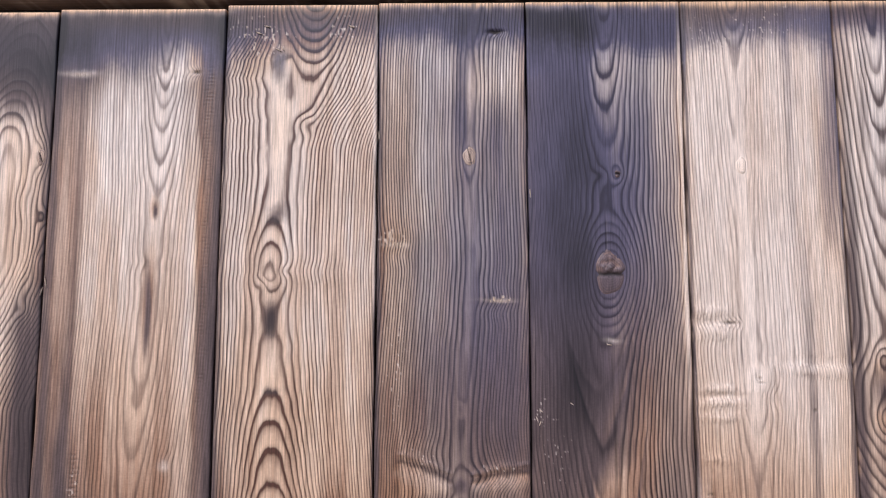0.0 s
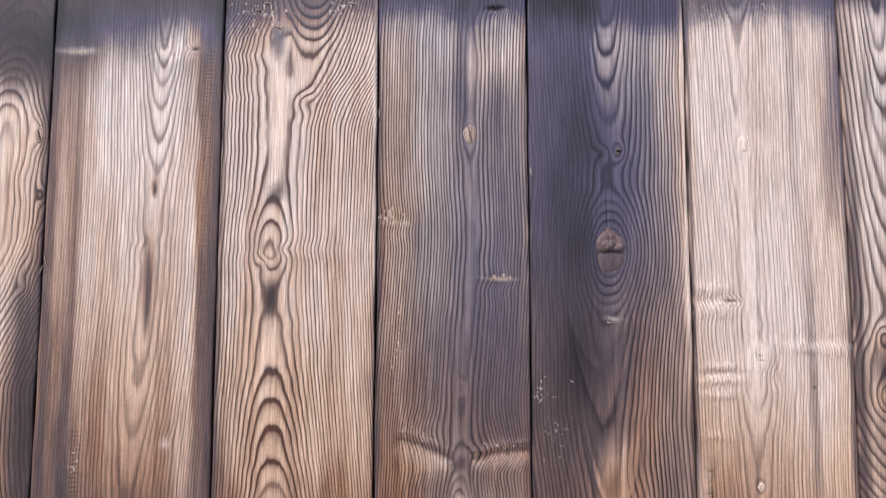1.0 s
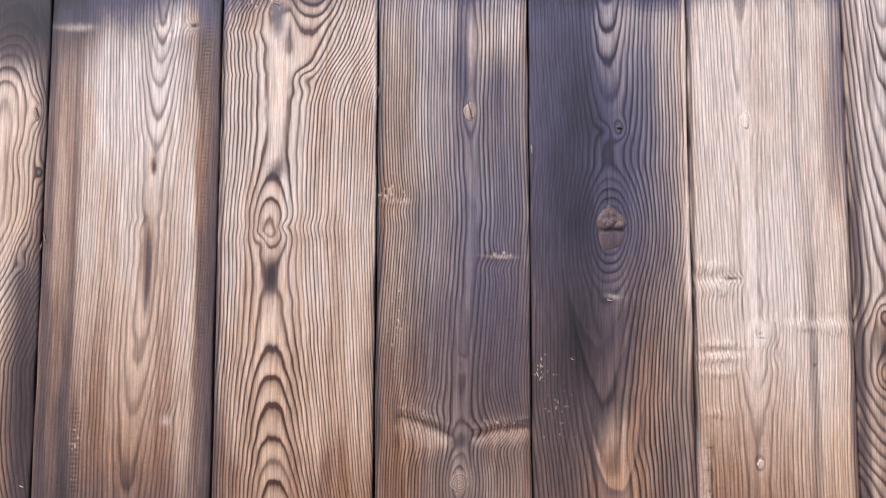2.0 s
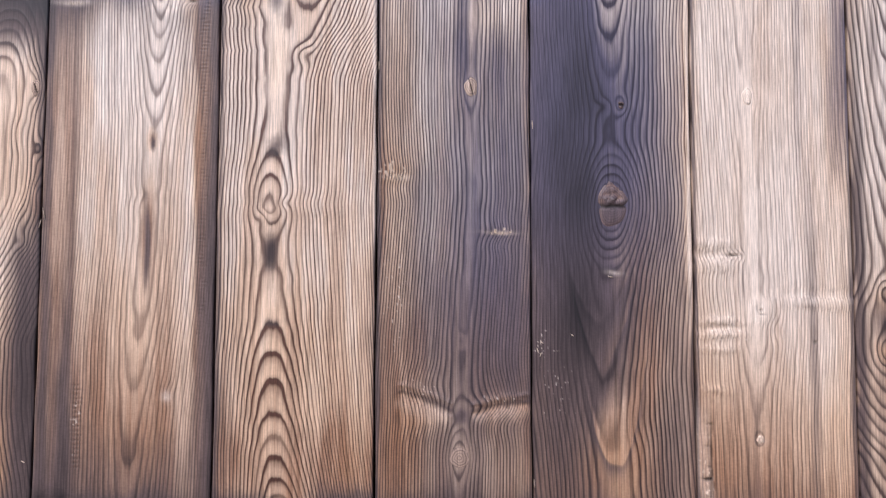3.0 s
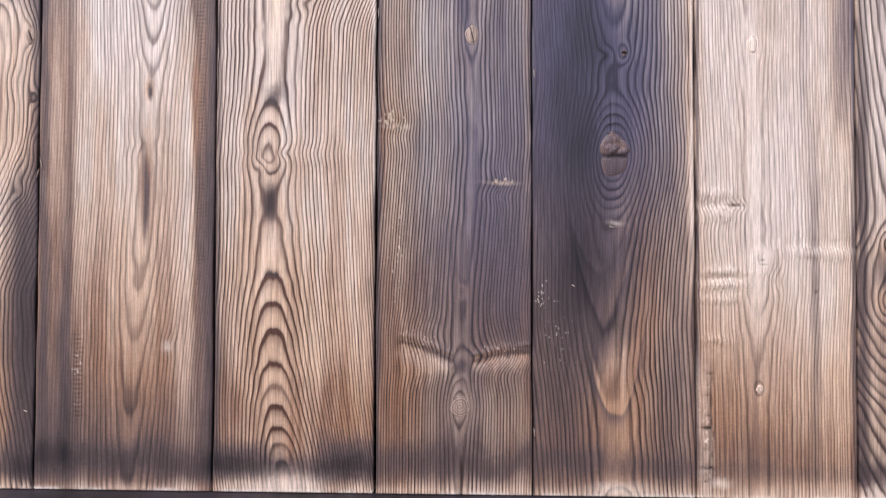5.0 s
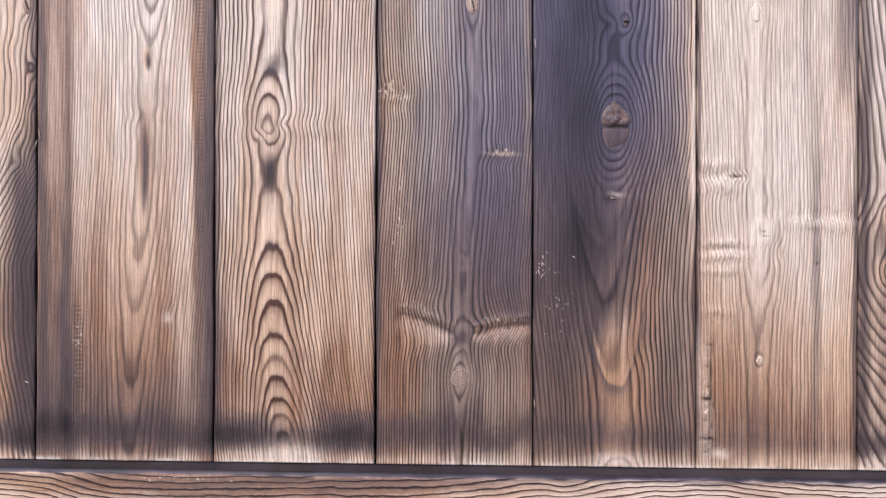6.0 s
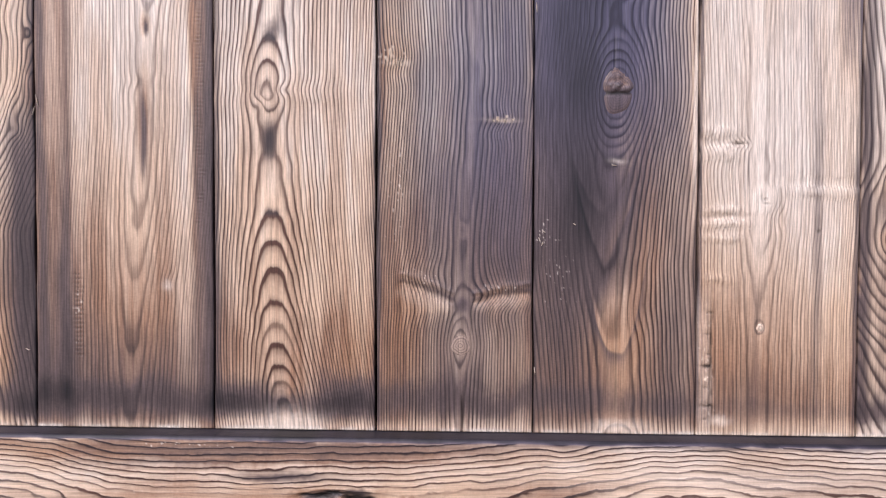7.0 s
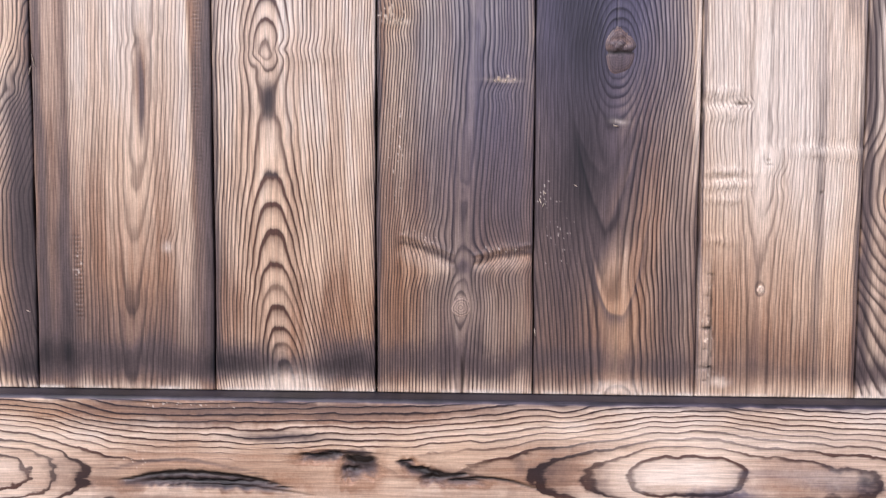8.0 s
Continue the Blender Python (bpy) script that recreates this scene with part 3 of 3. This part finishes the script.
t.waves((1086, 440, 30, 14, 0.5), (985, 640, 30, 90, -0.4))
KNOT_BOARD = len(BOARDS)
t.mark("toast", (1090, 730, 34, 60, 0.4), (1080, 830, 140, 80, 0.55, 3), (1222, 200, 6, 300, 0.2, 4))
t.mark("soot", (1160, 540, 40, 170, -0.32), (1150, 640, 30, 120, -0.15))
t.mark("lines", (1160, 560, 50, 220, 0.35, 3), (1180, 200, 40, 200, 0.2))
BOARDS.append((t, "blackened pine board holding one large loose knot"))

# palest board, fine rings and cross ripples
t = board((1226, 1231), (1506, 1513), 6, -184)
t.mark("shift", (1266, 404, 36, 14, 4, 2), (1268, 432, 36, 14, -4, 2), (1276, 525, 34, 8, 2.5, 2), (1276, 548, 34, 8, -2.5, 2), (1450, 480, 80, 8, 1.2, 2), (1450, 500, 80, 8, -1.2, 2), ragged=0.0)
t.mark("blue", (1480, 40, 60, 220, 0.8, 3), (1328, -20, 20, 120, 0.7))
t.grain(4.8, [(-179, 1322), (0, 1324), (200, 1328), (500, 1340), (700, 1336), (918, 1340)],
        [(-179, 0.5), (-130, 2.2), (-100, 3.3), (0, 3.9), (125, 4.8), (250, 5.6), (440, 5.9), (560, 6), (590, 6.8), (655, 7.8), (730, 8.3), (918, 8.6)], 1.2, (24, 0.30))
t.lines *= 0.70
t.knots((1328, 125, 10, 20, -1.6), (1346, 508, 22, 20, -1.2), (1370, 540, 16, 22, 1.2), (1341, 730, 8, 10, -1.0), (1300, 410, 26, 10, 1.6), (1275, 530, 40, 40, 0.9), (1470, 120, 30, 220, 0.8))
t.mark("lines", (1329, 230, 9, 250, -0.75, 6), (1337, 580, 12, 90, -0.5, 4), (1328, 80, 10, 150, -0.2, 4), (1360, 200, 160, 300, -0.15), (1340, 500, 22, 18, -0.6))
t.mark("soot", (1507, 460, 6, 460, 0.6, 4), (1330, 860, 160, 60, 0.3), (1418, 40, 9, 230, 0.4), (1432, 400, 8, 200, 0.3), (1438, 700, 8, 220, 0.3), (1492, 60, 18, 190, 0.5, 3), (1328, 20, 7, 90, 0.35), (1232, 300, 3, 600, 0.7, 4), (1440, 520, 8, 300, 0.25), (1335, 790, 8, 120, 0.25))
t.mark("scorch", (1370, 850, 220, 190, 0.48, 3), (1290, 740, 90, 200, 0.35), (1420, 850, 120, 60, 0.3), (1480, 150, 26, 200, 0.35))
t.smoky(0.14, 0.05)
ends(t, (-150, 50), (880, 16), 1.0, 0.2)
t.mark("soot", (1315, 330, 2.0, 200, 0.35, 4), (1345, 330, 2.0, 160, 0.35, 4), ragged=0.2)
# Marks on the cross ripples are painted glints, the others bare wood.
t.mark("bare", (1330, 250, 10, 240, 0.32, 6), (1337, 560, 13, 70, 0.3, 3), (1370, 250, 130, 420, 0.12, 4), (1328, 125, 8, 15, 0.6), (1341, 730, 7, 8, 0.2), (1245, 790, 11, 120, 0.22, 5), (1450, 489, 64, 7, 0.22, 3), (1268, 428, 34, 14, 0.2), (1276, 545, 30, 24, 0.14), (1478, 340, 26, 90, 0.25), (1275, 896, 14, 8, 0.7), (1243, 20, 10, 130, 0.3))
t.mark("crack", (1300, 408, 12, 2.5, 0.8), (1347, 505, 3, 2, 0.7), (1442, 560, 2.5, 2.5, 0.8), (1256, 790, 2, 90, 0.5, 4), (1247, 800, 10, 3, 0.7), (1247, 870, 10, 3, 0.6))
for y in (703, 741, 776, 798, 836, 868, 892):
    t.mark("crack", (1245 + y % 11, y, 4 + y % 4, 1.6, 0.5), (1257 + y % 5, y + 12, 1.6, 7 + y % 6, 0.5))
    t.waves((1246, y - 14, 8, 9, 0.5))
t.flecks((1247, 800, 12, 110, 1.0), 0.27, 3, 5)
t.flecks((1270, -100, 40, 60, 1.0), 0.22, 2, 5)
t.flecks((1275, 540, 40, 50, 1.0), 0.3)
t.flecks((1370, -130, 80, 40, 1.0), 0.19, 2, 5)
t.waves((1450, 492, 76, 12, 0.9, 3), (1450, 474, 76, 10, -0.5, 3), (1265, 388, 34, 10, 1.2), (1270, 428, 38, 14, 1.5), (1265, 408, 38, 9, -0.9), (1275, 525, 34, 7, 1.5), (1278, 548, 34, 7, 1.4), (1272, 572, 30, 7, 1.3), (1276, 536, 34, 5, -0.9), (1265, 645, 30, 8, 1.3), (1346, 508, 22, 20, 1.0), (1246, 800, 9, 100, 0.8, 4), (1460, 200, 12, 200, 0.4), (1490, 340, 14, 90, 0.7))
t.mark("bare", (1343, 510, 19, 22, 0.42, 3), ragged=0.3)
t.mark("lines", (1343, 510, 19, 22, -0.6, 3))
t.mark("crack", (1340, 502, 2, 7, 0.45), (1350, 512, 6, 1.5, 0.45))
t.mark("scorch", (1370, 400, 200, 700, 0.1, 4))
t.mark("toast", (1370, 800, 200, 180, 0.4, 3), (1480, 560, 30, 300, 0.25), (1260, 640, 40, 200, 0.25))
BOARDS.append((t, "pale pine board with fine rings and cross ripples"))

# wide-ringed board
t = board((1506, 1513), (1800, 1800), 7, -184)
t.grain(7.5, [(-179, 1575), (100, 1585), (300, 1592), (520, 1572), (700, 1580), (918, 1600)],
        [(-179, 0.5), (-100, 1.5), (100, 4), (250, 6), (400, 8.6), (450, 8.6), (500, 7), (560, 6.4), (590, 6.6), (640, 8.2), (700, 10.5), (760, 13), (918, 17)], 2, (60, 0.8), 6)
t.lines *= 0.85
t.knots((1562, 470, 14, 20, -1.6), (1564, 575, 14, 24, -1.6))
t.mark("soot", (1640, 400, 140, 700, 0.22, 4), (1564, 530, 14, 36, 0.5), (1521, 480, 9, 480, 0.7, 3), (1550, 20, 8, 80, 0.4), (1640, 800, 140, 150, 0.3))
t.mark("scorch", (1640, 650, 150, 300, 0.6))
t.smoky(0.15, 0.1)
ends(t, (-155, 42), amount=0.8)
t.waves((1562, 470, 14, 20, 0.8), (1564, 575, 14, 24, 0.8))
t.mark("toast", (1560, 500, 16, 26, 0.6), (1564, 585, 16, 24, 0.6), (1545, 800, 40, 140, 0.4))
BOARDS.append((t, "pine board with wide dark rings and twin knots"))

for n, (t, label) in enumerate(BOARDS):
    ob = part("board", t.mesh("board", FACE, 0.020), PINE, panel, label)
    if n == 0:
        knot(ob, (50, 108, 9, 17), 0.3, 0.6, split=(0, 3.0, 3.5), seed=3, label="slit oval knot")
    if n == 0:
        for a, b, length, lean in ((69, 325, 22, 0.25), (67, 345, 16, -0.2), (43, 773, 8, 1.2)):
            splinter(ob, a, b, length, lean)
    if n == 2:
        for a, b, length, lean in ((478, -96, 12, 1.1), (488, -100, 10, 0.6), (455, -140, 12, 1.3), (440, -128, 14, 1.2), (612, -140, 12, 1.2)):
            splinter(ob, a, b, length, lean, 2.2)
    if n == 3:
        for a, b, length, lean in ((692, 262, 9, 0.2), (700, 264, 10, 0.0), (707, 264, 12, -0.1), (714, 262, 9, -0.3), (872, 368, 5, 0.3), (880, 366, 6, 0.1), (892, 367, 5, -0.2), (671, 60, 18, 0.0)):
            splinter(ob, a, b, length, lean)
        knot(ob, (836, 107, 13, 19), 0.38, 0.35, split=(-0.1, 4.0, 3.0), seed=5)
        knot(ob, (816, 764, 19, 20), 0.46, 0.55, proud=0.5, seed=6)
    if n == KNOT_BOARD:
        knot(ob, (1087, 319, 28, 41), 0.98, 1.0, split=(0.06, -0.03, 4.0), proud=1.7, torn=2.2, seed=8, label="large loose knot, split across and torn")
        knot(ob, (1104, 140, 6, 7), 0.8, 0.9, split=(0.2, 0.2, 2.5), seed=9, label="small pin knot")
        for a, b, length, lean in ((952, 572, 9, 0.3), (960, 580, 8, -0.4), (958, 560, 7, 0.9), (945, 168, 16, 0.05), (946, 800, 14, 0.1), (1012, 548, 6, 1.0), (1078, 446, 9, 1.4)):
            splinter(ob, a, b, length, lean)
    if n == 5:
        knot(ob, (1328, 125, 10, 17), 0.0, 0.1, bare=0.5, seed=11, label="pale oval knot")
        knot(ob, (1341, 730, 7, 8), 0.0, 0.4, bare=0.1, seed=12, label="pale pin knot")

# ---- rails ----
RAIL_FACE = 0.4885
r = Timber(((-235, -235), (1805, 1805)), (919, (0.680 - GROUND) / STEP), "x", (2.2, 1.5), 21, (FALL, 0.0))
r.grain(7.8, [(-235, 1058), (0, 1052), (300, 1070), (700, 1075), (950, 1056), (1215, 1050), (1400, 1056), (1805, 1066)],
        [(-235, 0.2), (20, 0.3), (57, 0.85), (110, 1.85), (145, 2.85), (200, 3.5), (300, 3.6), (880, 3.6), (930, 3.2), (960, 2.85), (991, 2.5), (1044, 1.85), (1122, 0.85), (1150, 0.3), (1260, 0.3), (1293, 0.85), (1330, 1.2), (1521, 1.85), (1600, 2.4), (1805, 3)], 5, (64, 0.0), 24)
r.ring += 0.08 * value_noise(r.a, r.b, 14, 11, 401) + 0.04 * value_noise(r.a, r.b, 6, 5, 402)
r.knots((360, 1046, 120, 30, -0.9), (600, 1022, 70, 24, -1.0), (760, 1040, 70, 20, 0.8), (1000, 940, 40, 30, 0.8), (215, 945, 60, 30, 0.6), (480, 985, 60, 20, 0.8))
r.lines *= 1.45
r.smoky(0.22, 0.16, (200, 26))
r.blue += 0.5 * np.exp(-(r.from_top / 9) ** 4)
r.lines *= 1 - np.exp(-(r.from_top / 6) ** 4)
r.mark("scorch", (800, 1000, 1500, 200, 0.16, 4), (1420, 1046, 120, 26, 0.35), (1000, 1040, 70, 30, 0.5))
r.mark("lines", (530, 1050, 330, 44, -1.2, 6), (1215, 1050, 80, 24, -0.5))
r.mark("soot", (450, 936, 420, 15, 0.6), (1300, 929, 400, 6, 0.45), (520, 985, 90, 7, 0.55), (300, 962, 120, 5, 0.4), (1000, 1040, 40, 34, 0.3), (581, 1020, 24, 9, 1.0, 3), (645, 1030, 26, 16, 1.0, 3), (620, 1014, 30, 5, 0.9), (500, 990, 60, 7, 0.5), (960, 1042, 30, 22, 0.35), (915, 1030, 14, 20, 0.4), (1270, 1088, 60, 10, 0.9), (1060, 1060, 22, 26, 0.35), (1480, 1066, 90, 14, 0.4))
# Shading of the hollow under the arched crack, put into the dark film.
arched(r, "soot", 222, 520, 1068, 14, 13, 0.6)
r.mark("scorch", (1440, 1030, 160, 60, 0.45), (1000, 1000, 200, 30, 0.25), (450, 938, 420, 20, 0.4))
r.mark("lines", (1200, 1046, 70, 16, -0.5), (1350, 1000, 200, 40, 0.25))
r.mark("soot", (350, 1064, 100, 10, 0.4, 3), ragged=0.8)
arched(r, "crack", 222, 520, 1066, 22, 4.0, 1.0)
arched(r, "crack", 300, 560, 1076, 8, 2.2, 0.5)
arched(r, "soot", 200, 480, 1046, 26, 3.5, 0.5)
arched(r, "crack", 706, 830, 1026, -14, 5, 1.0, 22)
arched(r, "soot", 700, 860, 1026, -14, 10, 0.5, 26)
arched(r, "crack", 800, 950, 1062, 12, 3, 0.8)
r.mark("scorch", (420, 1050, 460, 60, 0.42, 3), (900, 1056, 150, 40, 0.55), (450, 945, 500, 26, 0.6), (1400, 1080, 200, 30, 0.4))
r.mark("bare", (1200, 1048, 80, 20, 0.4, 3), (40, 1000, 120, 30, 0.12), (1250, 985, 350, 16, 0.15), (1095, 1046, 24, 30, 0.12), (20, 1045, 60, 20, 0.15), (1450, 1046, 70, 14, 0.25), (1000, 958, 40, 9, 0.3), (1200, 985, 300, 20, 0.2))
r.mark("crack", (581, 1021, 20, 6, 0.85, 3), (645, 1032, 20, 12, 0.6, 3), (625, 1015, 30, 3, 0.8), (770, 1048, 12, 6, 0.9), (1200, 1092, 300, 1.5, 0.5, 4))
r.flecks((300, 930, 120, 6, 1.0), 0.22, 3, 1.6)
r.flecks((1250, 930, 400, 3, 1.0), 0.12, 4, 2)
r.flecks((240, 1030, 30, 24, 1.0), 0.2)
r.flecks((820, 1036, 30, 10, 1.0), 0.25)
for n, (a, b, wide, high, deep) in enumerate(((565, 1021, 22, 8, 3.0), (600, 1014, 14, 5, 2.0), (645, 1030, 26, 17, 2.4), (632, 1046, 18, 12, 1.6), (370, 1070, 110, 7, 1.6), (722, 1030, 14, 5, 2.2), (745, 1044, 22, 6, 2.6), (770, 1062, 24, 9, 3.0), (830, 1064, 30, 5, 2.0))):
    r.waves((a, b, wide, high, -deep, 3), ragged=0.9)
    r.mark("crack", (a - wide * 0.1, b - high * 0.45, wide * 0.8, high * 0.36, 0.9, 5), ragged=0.6)
    r.mark("soot", (a, b, wide * 1.0, high * 1.0, 0.5, 7), ragged=0.6)
    r.mark("scorch", (a, b, wide * 1.4, high * 1.8, 0.5, 3), ragged=0.9)
r.waves((360, 1036, 150, 14, 1.2), (370, 1066, 110, 8, -1.8), (600, 1022, 50, 12, -1.2), (1000, 945, 40, 16, 0.6), (1215, 1050, 110, 34, 0.4), (760, 1040, 60, 10, -0.8))
r.ring += np.exp(-((r.a - 60) / 90) ** 4) * np.exp(-((r.b - 1055) / 40) ** 2) * (0.22 * value_noise(r.a, r.b, 12, 10, 403) + 0.1 * value_noise(r.a, r.b, 5, 6, 404))
# Nearly black along the upper edge.
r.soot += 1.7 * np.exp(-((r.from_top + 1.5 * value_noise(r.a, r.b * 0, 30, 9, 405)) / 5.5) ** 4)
# The first mark deepens the shading painted under the arched crack.
r.mark("soot", (345, 1070, 100, 12, 0.45, 4), (190, 1062, 60, 22, 0.35), (120, 1050, 26, 26, 0.25), (300, 1085, 200, 14, 0.15), (1240, 1082, 50, 10, 0.5))
r.mark("scorch", (260, 1050, 160, 40, 0.3), (330, 940, 300, 20, 0.4))
r.mark("blue", (1330, 1046, 240, 34, 0.8, 4))
r.mark("soot", (1350, 1046, 190, 30, 0.13, 4), (1240, 1050, 60, 16, -0.1))
r.mark("toast", (520, 1040, 420, 50, 0.3, 4), (100, 935, 160, 18, 0.5), (60, 1000, 120, 40, 0.25), (1000, 990, 300, 40, 0.3))
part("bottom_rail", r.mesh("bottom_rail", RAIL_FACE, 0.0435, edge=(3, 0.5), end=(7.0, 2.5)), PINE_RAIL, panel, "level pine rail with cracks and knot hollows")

u = Timber(((-235, -235), (1805, 1805)), (-410, -195), "x", (4.0, 3.0), 22)
u.grain(12, [(-235, -280), (1805, -290)], [(-235, 5), (500, 2), (1805, 6)], 5)
# Dark all over; the underside's shade is put into the lower edge's colour.
u.mark("soot", (800, -200, 1400, 14, 0.9, 4), (800, -300, 1400, 90, 0.5, 4))
part("top_rail", u.mesh("top_rail", 0.503, 0.029, edge=(3, 0.5), end=(6.0, 1.2)), PINE_RAIL, panel, "dark level pine rail over the boards, shade coloured in below")
